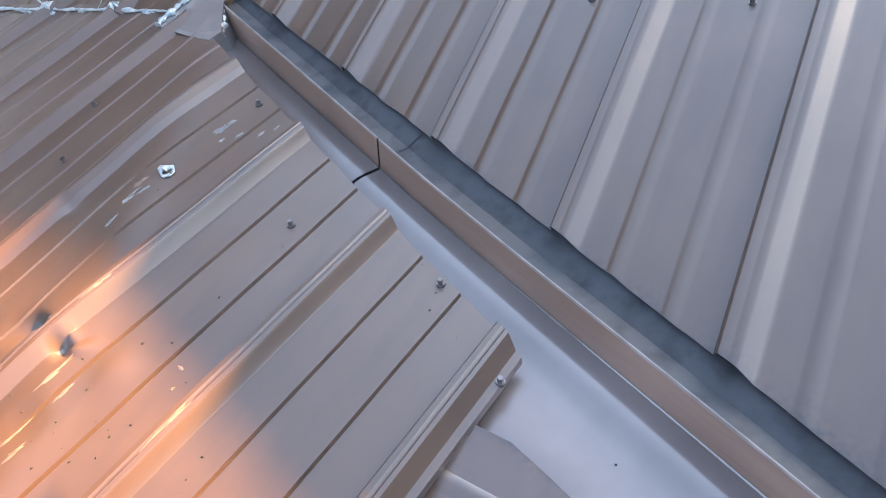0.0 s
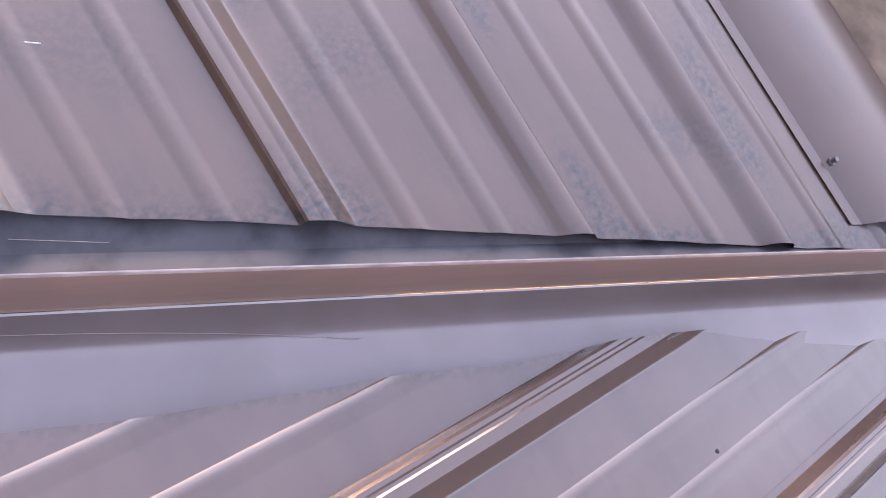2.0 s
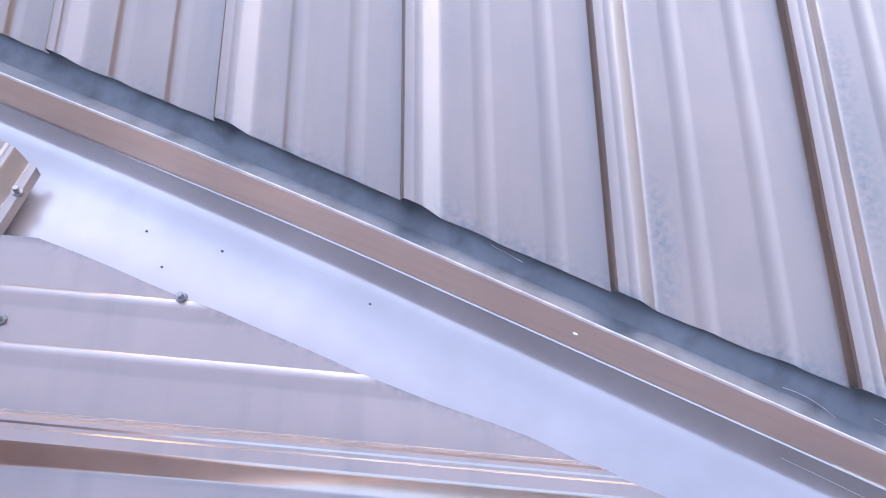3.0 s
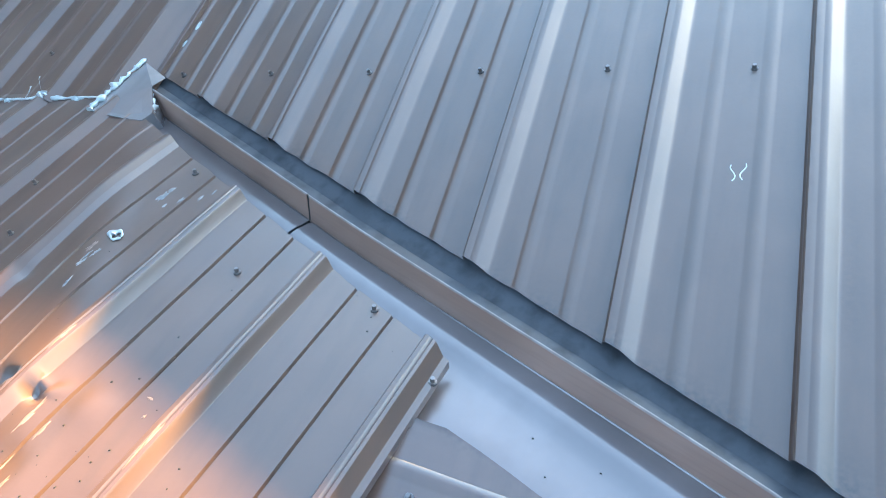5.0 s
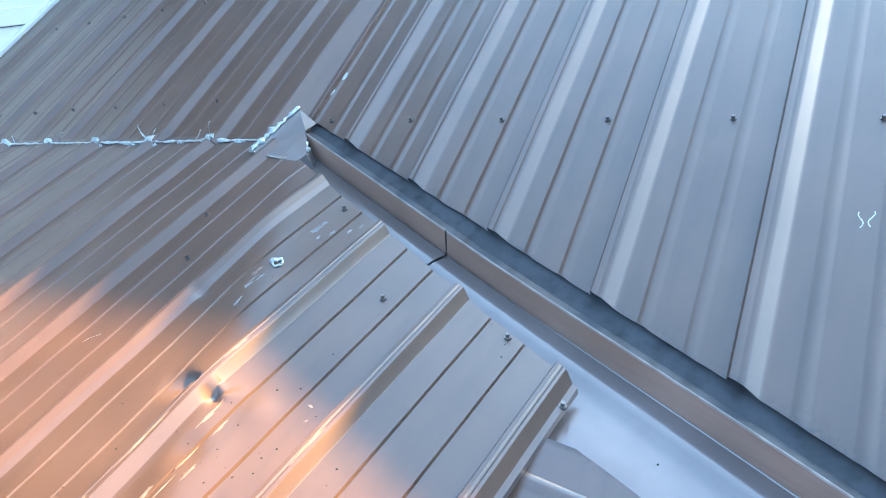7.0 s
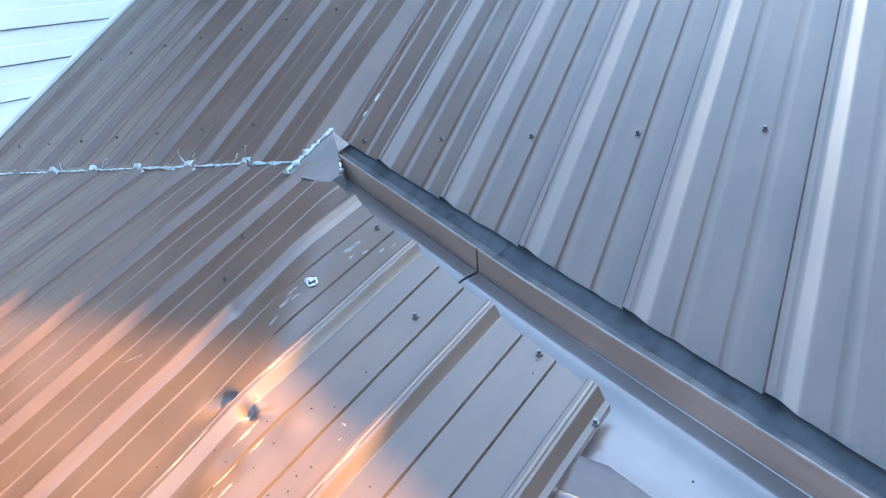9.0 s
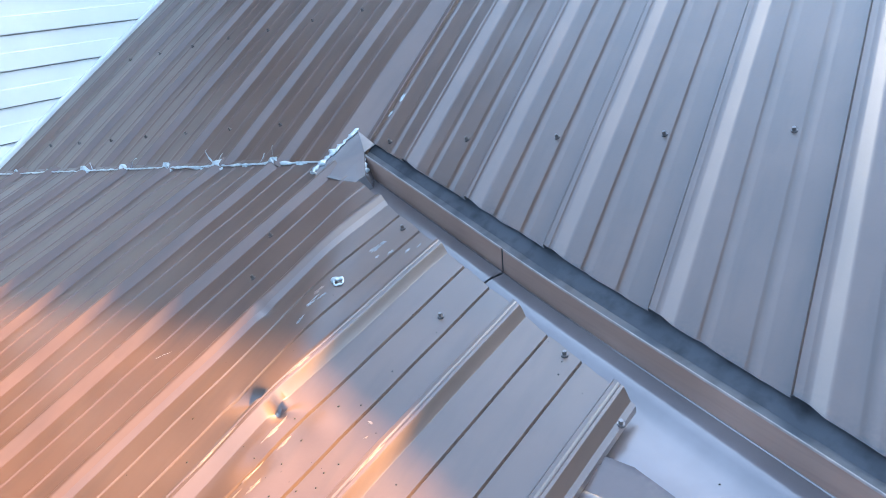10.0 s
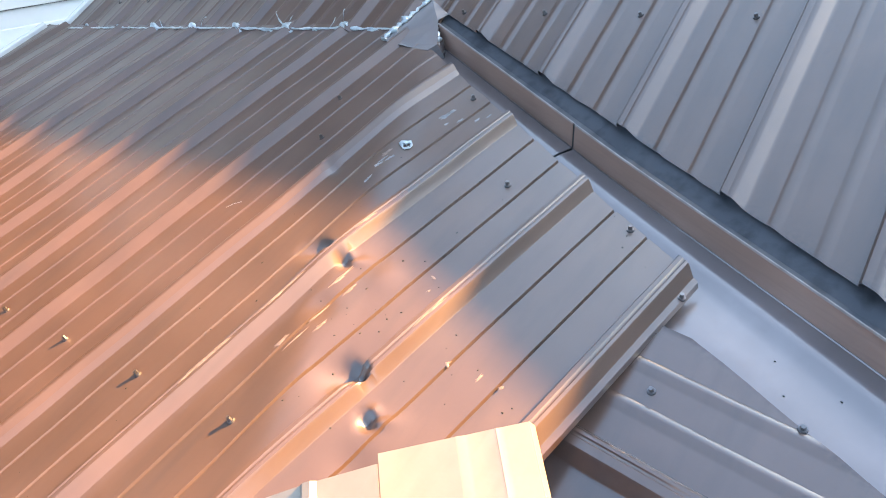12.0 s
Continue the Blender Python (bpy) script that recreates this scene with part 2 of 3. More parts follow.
def at_back(u, v, w):
    # the last bay dips to run under the main roof's edge sheet
    p = HOUSE.inverted() @ at_back_raw(u, v, w + wave(u, v, 0.16, 0.0012, 13))
    k = min(1, max(0, (u - 0.15) / 0.06))
    p.z += (w - 0.002 - p.z) * k * k * (3 - 2 * k)
    return HOUSE @ p


# side roof: two planes with a crease between them
A1 = frame_of((0.979, -0.165, -0.118), (0.121, 0.942, -0.312), (0.770, -0.755, 0.127))
A2 = frame_of((0.992, -0.123, 0.039), (0.129, 0.969, -0.211), (0.312, -0.765, 0.209))
# round dimples beside the crease: u, v, depth, radius
DIMPLES = [(-0.441, -0.086, -0.011, 0.011), (-0.445, -0.070, 0.004, 0.009), (-0.188, -0.262, -0.012, 0.011), (-0.192, -0.246, 0.004, 0.009),
           (-0.680, 0.075, -0.006, 0.015), (-0.40, -0.17, -0.004, 0.03), (-0.16, -0.32, -0.004, 0.03), (-0.36, -0.07, 0.003, 0.03)]
# buckles: a steep lip at u, v that opens into a fan-shaped hollow (or a ridge) in the direction given
BUCKLES = [(-0.487, -0.080, 205, 0.080, 0.024, -0.020), (-0.240, -0.220, 205, 0.095, 0.030, -0.024),
           (-0.432, -0.084, 40, 0.06, 0.012, 0.0045), (-0.180, -0.258, 40, 0.06, 0.012, 0.0045)]


def at_side(u, v, w):
    d = (u + 0.457) * -0.84 + (v + 0.091) * -0.54
    k = min(1, max(0, d / 0.15 + 0.5))
    k = k * k * (3 - 2 * k)
    if -0.8 < u < 0 and -0.5 < v < 0.2:
        for ku, kv, depth, rad in DIMPLES:
            w += depth * math.exp(-((u - ku) ** 2 + (v - kv) ** 2) / rad ** 2)
        for ku, kv, turn, length, half, depth in BUCKLES:
            du, dv, c, sn = u - ku, v - kv, math.cos(radians(turn)), math.sin(radians(turn))
            a, b = du * c + dv * sn, dv * c - du * sn
            lip = math.exp(-(a / 0.007) ** 2) if a < 0 else max(0, 1 - a / length) ** 1.3
            w += depth * lip * math.exp(-(b / (half * (0.35 + 0.65 * min(1, max(0, a) / length * 2)))) ** 2)
    w += wave(u, v, 0.13, 0.0016, 21) + wave(u, v, 0.45, 0.003, 23)
    return A1(u, v, w - 0.019).lerp(A2(u + 0.457, v + 0.091, w - 0.019), k)


at_wing_raw = frame_of((-0.096, -0.995, 0.11), (0.989, -0.096, -0.10), (1.171, -0.936, 0.0575))


def at_wing(u, v, w):
    return at_wing_raw(u, v, w + wave(u, v, 0.14, 0.0012, 31))


# ---- edges of the sheets ----
def main_edge(u):
    return float(np.interp(u, (-0.1, 0.351, 1.036, 1.494, 1.722, 1.951, 2.408, 2.7), (0.02, -0.197, -0.526, -0.756, -0.862, -0.990, -1.253, -1.415))) + wave(u, 0, 0.04, 0.0022, 41)


def side_top(u):
    valley = 0.202 - 0.346 * u + wave(u, 0, 0.05, 0.003, 43)
    seam = 0.703 + 0.153 * u
    return min(valley, seam)


def side_foot(u):
    """The sheets run down out of sight, and stop at the siding wall."""
    return max(-2.4, (-2.392 - 0.992 * (u + 0.457)) / 0.129 - 0.091)


def wing_edge(u):
    return min(0.380 + 3.19 * u + wave(u, 0, 0.045, 0.022, 45), 2.1)


# ---- roofs ----
def add_screw(parent, at, u, v, w=0.0, tilt=0.0):
    """Hex-head roofing screw with a flange and a rubber washer, standing off the sheet's face."""
    o = at(u, v, w)
    ux, vy = (at(u + 0.01, v, w) - o).normalized(), (at(u, v + 0.01, w) - o).normalized()
    zz = ux.cross(vy)
    m = Matrix((ux, zz.cross(ux), zz)).transposed().to_4x4()
    m.translation = o
    s = part_mesh("screw", SCREW_MESH, parent)
    s.matrix_world = m @ Matrix.Rotation(tilt, 4, "X") @ Matrix.Rotation(u * 40 + v * 17, 4, "Z") @ Matrix.Scale(0.78, 4)
    return s


def screw_mesh():
    bm = bmesh.new()
    for r0, r1, z0, z1, seg in ((0.0078, 0.0072, -0.001, 0.0025, 16), (0.0066, 0.0062, 0.0025, 0.004, 16), (0.0046, 0.0042, 0.004, 0.0125, 6)):
        g = bmesh.ops.create_cone(bm, cap_ends=True, segments=seg, radius1=r0, radius2=r1, depth=z1 - z0)
        bmesh.ops.translate(bm, verts=g["verts"], vec=(0, 0, (z0 + z1) / 2))
    me = bpy.data.meshes.new("screw")
    bm.to_mesh(me)
    bm.free()
    me.materials.append(M_SCREW)
    me.materials.append(M_RUBBER)
    for f in me.polygons:
        f.material_index = 1 if f.center.z < 0.0026 and f.normal.z < 0.9 else 0
    return me


SCREW_MESH = screw_mesh()


def ribbed_roof(root, at, centre, k0, k1, u0, u1, lo, hi, rows, rib, small, per=4, fractions=(1 / 3, 2 / 3), tail=(), grime=None, fine=lambda k: 0, bias=lambda t: t, smooth=80, mat=lambda k: M_ROOF):
    """Lays panels of a few bays side by side, each lapping the next on a rib."""
    k = k0
    while k <= k1:
        a = max(u0, centre + k * RIB - 0.033)
        b = min(u1, centre + (k + per) * RIB + 0.022)
        if b - a > 0.03 and max(hi(a + (b - a) * i / 9) - lo(a + (b - a) * i / 9) for i in range(10)) > 0.05:
            lift = 0.0011 if ((k - k0) // per) % 2 else 0.0
            cols = [(u, w + lift) for u, w in profile(centre, k - 1, k + per, a, b, rib, small, fractions, fine, tail if b >= u1 else ())]
            part_mesh("panel", sheet_mesh("panel", at, cols, lo, hi, rows, mat(k), smooth=smooth, grime=grime, bias=bias), root)
        k += per


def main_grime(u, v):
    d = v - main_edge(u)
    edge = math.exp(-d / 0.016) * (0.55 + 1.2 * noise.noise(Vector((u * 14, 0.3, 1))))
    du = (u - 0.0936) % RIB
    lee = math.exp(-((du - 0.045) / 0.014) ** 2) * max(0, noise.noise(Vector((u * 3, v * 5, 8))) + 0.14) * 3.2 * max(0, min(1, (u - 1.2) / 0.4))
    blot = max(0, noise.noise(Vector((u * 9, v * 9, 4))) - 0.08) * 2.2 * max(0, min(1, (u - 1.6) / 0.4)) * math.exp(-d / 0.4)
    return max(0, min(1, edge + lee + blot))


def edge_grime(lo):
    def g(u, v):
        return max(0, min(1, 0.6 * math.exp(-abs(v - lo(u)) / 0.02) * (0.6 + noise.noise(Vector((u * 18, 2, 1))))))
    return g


main_roof = thing("metal_roof", "brown ribbed metal roof sheets ending raggedly at the valley", "roof")
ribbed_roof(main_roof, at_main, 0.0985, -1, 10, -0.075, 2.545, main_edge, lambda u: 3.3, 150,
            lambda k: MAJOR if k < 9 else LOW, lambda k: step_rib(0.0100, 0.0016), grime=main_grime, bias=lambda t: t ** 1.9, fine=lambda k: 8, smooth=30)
for k in range(0, 11):
    add_screw(main_roof, at_main, k * RIB, 0.0)
for k in range(-1, 11):
    add_screw(main_roof, at_main, k * RIB, 0.62)
    add_screw(main_roof, at_main, k * RIB, 1.24)

back_roof = thing("metal_roof", "dark brown ribbed metal roof behind a sealed seam", "roof")
ribbed_roof(back_roof, at_back, 0.0, -8, 1, -1.77, 0.235, lambda u: -0.024 + wave(u, 0, 0.04, 0.005, 51), lambda u: 3.2, 60,
            lambda k: ROUND, lambda k: step_rib(0.008, 0.0016), smooth=32, mat=lambda k: M_MATTE)
for k in range(-7, 0):
    add_screw(back_roof, at_back, k * RIB + 0.11, 0.145)
    add_screw(back_roof, at_back, k * RIB + 0.09, 0.668)

side_roof = thing("metal_roof", "creased brown metal roof sheets with dents, half in low sun", "roof")


def dense_rows(t):
    """Rows lie close together over the buckled stretch below the valley, wide apart further down."""
    return 0.64 * t / 0.2 if t < 0.2 else 0.64 + 0.27 * (t - 0.2) / 0.68 if t < 0.88 else 0.91 + 0.09 * (t - 0.88) / 0.12


ribbed_roof(side_roof, at_side, -0.0115, -15, 0, -3.5, 0.019, side_foot, side_top, 330, lambda k: SQUARE if k > -3 else ROUND,
            lambda k: groove(0.0032, 0.0042) if k > -4 else step_rib(0.006, 0.0017), per=3, fine=lambda k: 34 if -4 < k < 0 else 8,
            tail=[(0.0195, -0.012)], bias=dense_rows, smooth=20, mat=lambda k: M_ROOF if k > -4 else M_MATTE)
for u, v in ((-0.583, 0.381), (-0.347, 0.209), (-0.118, 0.232), (0.0165, 0.155), (-0.797, 0.138), (-0.880, 0.258), (-1.84, 0.056),
             (-0.807, -0.466), (-0.579, -0.423), (-0.350, -0.380), (-1.04, -0.51), (-1.27, -0.55), (-0.12, -0.34)):
    add_screw(side_roof, at_side, u, v)

wing_roof = thing("metal_roof", "brown ribbed wing roof running into the valley flashing", "roof")
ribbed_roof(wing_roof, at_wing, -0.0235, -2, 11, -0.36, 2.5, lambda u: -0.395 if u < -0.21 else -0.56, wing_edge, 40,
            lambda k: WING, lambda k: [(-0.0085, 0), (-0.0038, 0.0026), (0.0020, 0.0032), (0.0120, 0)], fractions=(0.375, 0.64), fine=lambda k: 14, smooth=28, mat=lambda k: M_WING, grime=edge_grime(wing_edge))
for u, v in ((-0.136, -0.361), (-0.178, -0.188), (0.061, 0.30)):
    add_screw(wing_roof, at_wing, u, v)


# ---- valley flashing ----
def fin_top(x):
    k = min(1, max(0, (x - 0.5) / 0.75))
    return Vector((x, -0.087 - 0.5 * x + 0.019 * k * k * (3 - 2 * k), 0.05))


ALONG = Vector((0.894, -0.447, 0)).normalized()
ACROSS = Vector((-0.447, -0.894, 0)).normalized()


def side_depth(x):
    """Height of the front pan's outer edge: under the side roof first, then just under the wing roof's sloping edge."""
    return float(np.interp(x, (0.0, 0.62, 0.88, 1.0, 1.55, 1.9, 2.47, 2.75), (0.030, 0.030, 0.052, 0.045, 0.007, -0.010, -0.050, -0.070)))


def fin_drop(x):
    """How far the fin's foot sinks as the valley runs down."""
    return float(np.interp(x, (0.9, 1.9, 2.7), (0.0, 0.036, 0.055)))


def strip(name, x0, x1, offs, mat, parent, label="", n=60, thick=0.0009):
    """A strip along the valley; offs(x) lists (distance in front of the fin's top, height)."""
    rows = []
    for i in range(n + 1):
        x = x0 + (x1 - x0) * i / n
        base = fin_top(x)
        rows.append([base.xy.to_3d() + ACROSS * d + Vector((0, 0, z)) for d, z in offs(x)])
    nc, verts, faces = len(rows[0]), [], []
    for s in (0, 1):
        for r in rows:
            verts += [HOUSE @ (p - Vector((0, 0, s * thick))) for p in r]
    base = nc * (n + 1)
    for j in range(n):
        for i in range(nc - 1):
            a = j * nc + i
            faces += [(a, a + 1, a + nc + 1, a + nc), (base + a, base + a + nc, base + a + nc + 1, base + a + 1)]
        faces += [(j * nc, j * nc + nc, base + j * nc + nc, base + j * nc), (j * nc + nc - 1, base + j * nc + nc - 1, base + j * nc + 2 * nc - 1, j * nc + 2 * nc - 1)]
    return part_mesh(name, mesh_from(name, verts, faces, mat, 25), parent, label)


def front_pan(x):
    """Dips into a rounded gutter at the foot of the fin, then runs nearly flat to the sheets that lap it."""
    e = side_depth(x)
    zt = fin_top(x).z
    k = fin_drop(x)
    b = zt - 0.0318 - k
    gutter = [(0.0230, -0.0140), (0.0250, -0.0150), (0.0310, -0.0126), (0.0380, -0.0094), (0.0460, -0.0056), (0.0540, -0.0026), (0.0640, -0.0008), (0.0760, 0.0)]
    return [(d - 0.32 * k, b + z) for d, z in gutter] + [(0.090, b + (e - b) * 0.12), (0.12, b + (e - b) * 0.45), (0.17, e), (0.26, e + (e - b) * 0.6)]


def fin_face(x):
    zt, k = fin_top(x).z, fin_drop(x)
    return [(-0.006, zt - 0.045), (-0.001, zt - 0.002), (0.0, zt), (0.002, zt - 0.002), (0.0215 - 0.32 * k, zt - 0.0430 - k), (0.0226 - 0.32 * k, zt - 0.0446 - k)]


def back_pan(x):
    zt = fin_top(x).z
    return [(-0.006, zt - 0.046), (-0.03, -0.008), (-0.08, -0.004), (-0.16, -0.003)]


valley = thing("valley_flashing", "brown folded valley flashing with an upright fin and lapped joint", "flashing")
for x0, x1, drop in ((0.005, 0.482, 0.0), (0.4855, 2.75, 0.0014)):
    strip("front_pan", x0, x1, lambda x, k=drop: [(a, b - k) for a, b in front_pan(x)], M_FLASH, valley, "smooth grey-brown painted pan")
    strip("fin", x0, x1, lambda x, k=drop: [(a, b - k) for a, b in fin_face(x)], M_FIN, valley, "lighter brown folded fin")
    # pale strip whose colour paints the light caught by the fin's top edge
    strip("fold", x0, x1, lambda x, k=drop: [(-0.0012, fin_top(x).z - 0.002 - k), (-0.0006, fin_top(x).z + 0.0008 - k), (0.0006, fin_top(x).z + 0.0008 - k), (0.0022, fin_top(x).z - 0.0014 - k)], M_GLINT_WEAR, valley, "pale glint painted along the folded edge")
    strip("back_pan", x0 - (0.05 if drop else 0.12), x1, lambda x, k=drop: [(a, b - k) for a, b in back_pan(x)], M_BACK, valley, "dark mottled pan under the sheet ends")

# added dark strips; their colour stands in for shade in the open joint
strip("lap", 0.45, 0.52, lambda x: [(a, b - 0.006) for a, b in front_pan(x)], M_GAP, valley, "dark strip painted as shade under the open joint")
strip("lap", 0.45, 0.52, lambda x: [(a, b - 0.005) for a, b in fin_face(x)[2:]], M_GAP, valley, "dark strip painted as shade under the open joint")

# ---- rake trim of the main roof ----
rake = thing("rake_trim", "brown folded metal rake trim along the roof edge", "trim")


def rake_cols():
    return [(2.50, 0.0025), (2.515, 0.003), (2.53, 0.012), (2.56, 0.021), (2.60, 0.024), (2.66, 0.022), (2.675, 0.016), (2.68, 0.0), (2.682, -0.09)]


part_mesh("cover", sheet_mesh("cover", lambda u, v, w: H(u, v, w), rake_cols(), lambda u: -1.27 - 0.5 * (u - 2.5), lambda u: 3.3, 30, M_ROOF), rake)
add_screw(rake, lambda u, v, w: H(u, v, w), 2.524, -1.193, 0.006)

# ---- ridge cap ----
cap = thing("ridge_cap", "sunlit folded metal ridge cap ending over the roof", "ridge cap")
CAP_DIR = Vector((0.65, -0.75, 0.02)).normalized()


def at_cap(u, v, w):
    side = Vector((0.76, 0.65, 0)).normalized()
    return HOUSE @ (Vector((0.64, -1.01, 0.275)) + side * u + CAP_DIR * v + Vector((0, 0, w)))


part_mesh("right_leaf", sheet_mesh("right_leaf", at_cap, [(0.0, 0.0), (0.088, -0.0205), (0.091, -0.0205), (0.099, -0.0245), (0.103, -0.0252), (0.132, -0.0315), (0.135, -0.0314), (0.140, -0.0340), (0.144, -0.0348), (0.172, -0.0415), (0.174, -0.055)],
                                   lambda u: 0.0, lambda u: 2.2, 10, M_CAP), cap)
part_mesh("left_leaf", sheet_mesh("left_leaf", at_cap, [(-0.16, -0.002), (-0.155, 0.008), (-0.10, 0.009), (-0.094, 0.013), (-0.084, 0.013), (-0.078, 0.007), (-0.002, 0.0)],
                                  lambda u: 0.012, lambda u: 2.2, 10, M_CAP), cap)

# ---- patch at the head of the valley ----
patch = thing("flashing_patch", "bent triangular metal patch sealed at the valley head", "flashing")
edge = [(-0.086, 0.006, 0.036), (-0.119, -0.159, 0.058), (-0.013, -0.180, 0.062), (0.040, -0.184, 0.060), (0.049, -0.159, 0.055), (-0.004, -0.080, 0.050), (-0.028, -0.022, 0.016)]
pv = [H(*p) for p in edge] + [H(*p[:2], p[2] - 0.0015) for p in edge]
k = len(edge)
pf = [(0, 1, 5, 6), (1, 2, 4, 5), (2, 3, 4), (k + 6, k + 5, k + 1, k), (k + 5, k + 4, k + 2, k + 1), (k + 4, k + 3, k + 2)]
pf += [(i, i + k, (i + 1) % k + k, (i + 1) % k) for i in range(k)]
part_mesh("plate", mesh_from("plate", pv, pf, M_PLATE), patch)
skirt = edge[2:6] + [(0.006, -0.088, 0.046)]
sv = [H(*p[:2], p[2] - 0.001) for p in skirt] + [H(p[0] - 0.004, p[1], -0.012) for p in skirt]
part_mesh("turned_down_edge", mesh_from("turned_down_edge", sv, [(i, i + 1, i + 6, i + 5) for i in range(4)], M_PLATE), patch)


# ---- sealant ----
def bead(name, pts, rad, seed, label):
    """A lumpy hand-gunned bead of sealant along a line."""
    rnd = random.Random(seed)
    verts, faces, seg = [], [], 8
    for i, p in enumerate(pts):
        p = Vector(p)
        d = (Vector(pts[min(i + 1, len(pts) - 1)]) - Vector(pts[max(i - 1, 0)])).normalized()
        side = d.cross(Vector((0, 0, 1))).normalized()
        r = rad * (0.22 + 1.9 * max(0, noise.noise(Vector((i * 0.21, seed, 0)))) + 0.9 * abs(noise.noise(Vector((i * 0.9, seed, 5)))) + 0.25 * rnd.random())
        if i in (0, len(pts) - 1):
            r *= 0.2
        off = side * wave(i * 0.4, seed, 1, rad * 0.9)
        for s in range(seg):
            a = 2 * math.pi * s / seg
            verts.append(HOUSE @ (p + off + side * math.cos(a) * r * 1.25 + Vector((0, 0, math.sin(a) * r * 0.8))))
    for i in range(len(pts) - 1):
        for s in range(seg):
            faces.append((i * seg + s, i * seg + (s + 1) % seg, (i + 1) * seg + (s + 1) % seg, (i + 1) * seg + s))
    return tagged(part_mesh(name, mesh_from(name, verts, faces, M_SEAL, 60)), label, "sealant")


HI = HOUSE.inverted()


def seam_point(u):
    v = 0.676 + 0.153 * u
    w = max((b for a, b in ROUND if abs((u + 0.0115 + 20 * RIB) % RIB - (a % RIB)) < 0.004), default=0.0)
    return HI @ at_side(u, v, w + 0.005)


bead("sealant_bead", [seam_point(-0.95 - 1.75 * i / 170) for i in range(171)], 0.0042, 3, "lumpy grey-white sealant bead along the roof seam")
bead("sealant_bead", [Vector((-0.084, 0.012, 0.040)).lerp(Vector((-0.121, -0.16, 0.061)), i / 40) for i in range(41)], 0.0085, 7, "white sealant bead along the patch edge")
bead("sealant_bead", [Vector((0.003, -0.095, 0.045)).lerp(Vector((0.045, -0.165, 0.045)), i / 20) for i in range(21)], 0.0075, 9, "torn white sealant at the fin's end")

# torn strands of sealant that stick up where the bead crosses the ribs
for k, (u, lean, high, curl) in enumerate(((-1.150, 0.010, 0.030, 0.02), (-1.215, 0.022, 0.018, 0.05), (-1.395, -0.012, 0.034, -0.02), (-1.375, 0.020, 0.014, 0.03), (-1.80, 0.045, 0.028, 0.02), (-2.02, -0.02, 0.016, 0.02))):
    p0 = seam_point(u)
    bead("sealant_strand", [p0 + Vector((lean * t + curl * t * (1 - t), 0.02 * t, high * math.sin(t * 1.9))) for t in (i / 14 for i in range(15))], 0.0016, 30 + k, "thin white strand of torn sealant")

# ---- unseen upper house wall, added where its top edge shades the roofs ----
upper = thing("shade_wall", "plain unseen wall added above the roof for shade", "wall", kind="structure")
bm = bmesh.new()
top = H(0, 3.32, 0.585)
g = bmesh.ops.create_cube(bm, size=1)
bmesh.ops.scale(bm, verts=g["verts"], vec=(14.18, 3, top.z))
bmesh.ops.translate(bm, verts=g["verts"], vec=(-2.31, top.y + 1.5, top.z / 2))
part("wall", bm, M_WALL, upper)
# taller unseen block, added to keep the sun off the siding
bm = bmesh.new()
g = bmesh.ops.create_cube(bm, size=1)
bmesh.ops.scale(bm, verts=g["verts"], vec=(8.4, 3, 5.2))
bmesh.ops.translate(bm, verts=g["verts"], vec=(-4.49, top.y + 1.51, 2.6))
part("shade_block", bm, M_WALL, upper)

# ---- siding wall that rises beside the roofs ----
siding = thing("wall_siding", "white lapped vinyl siding wall rising beside the roof edge", "wall", kind="structure")
WALL_X = -2.092
RUN, RISE = Vector((0, 0.909, -0.416)), Vector((0, 0.416, 0.909))
for i in range(8):
    z0 = 2.659 + 0.1405 * i
    bv = [(0.0, 0.0), (0.011, 0.001), (0.0125, 0.004), (0.009, 0.070), (0.0055, 0.073), (0.002, 0.1385), (-0.006, 0.1385), (-0.006, 0.0)]
    n = len(bv)
    verts = [Vector((WALL_X + a, 0, 0)) + RUN * r + RISE * (z0 + b) for r in ((-0.50 - 0.416 * z0) / 0.909, 2.2) for a, b in bv]
    faces = [(j, (j + 1) % n, n + (j + 1) % n, n + j) for j in range(n)] + [tuple(range(n - 1, -1, -1)), tuple(range(n, 2 * n))]
    part_mesh("board", mesh_from("board", verts, faces, M_WHITE), siding)
# backing coloured dark, so the gaps draw the shadow lines under the laps
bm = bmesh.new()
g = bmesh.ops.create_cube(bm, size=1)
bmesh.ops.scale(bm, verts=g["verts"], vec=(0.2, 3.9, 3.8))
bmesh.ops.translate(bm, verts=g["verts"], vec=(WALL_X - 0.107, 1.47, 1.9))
part("wall", bm, M_GAP, siding, "backing painted dark as the shade behind the laps")

# ---- white channel where the siding meets the roofs ----
trim = thing("edge_trim", "white vinyl channel between siding and roof", "trim")


def trim_bar(name, pts):
    prof = [(0.0, -0.05), (0.0, 0.016), (0.008, 0.022), (0.016, 0.020), (0.020, 0.012), (0.020, -0.05)]
    k = len(prof)
    verts = [Vector((WALL_X + 0.0130 + a, p[0], p[1] + b)) for p in pts for a, b in prof]
    faces = [(i * k + j, i * k + (j + 1) % k, (i + 1) * k + (j + 1) % k, (i + 1) * k + j) for i in range(len(pts) - 1) for j in range(k)]
    faces += [tuple(range(k - 1, -1, -1)), tuple(range(len(verts) - k, len(verts)))]
    return part_mesh(name, mesh_from(name, verts, faces, M_TRIM), trim)


BACK_EDGE = [at_back(-1.765, v, 0.0) for v in (0.0, 1.0, 2.0, 3.0)]
trim_bar("back_piece", [(p.y, p.z) for p in BACK_EDGE])
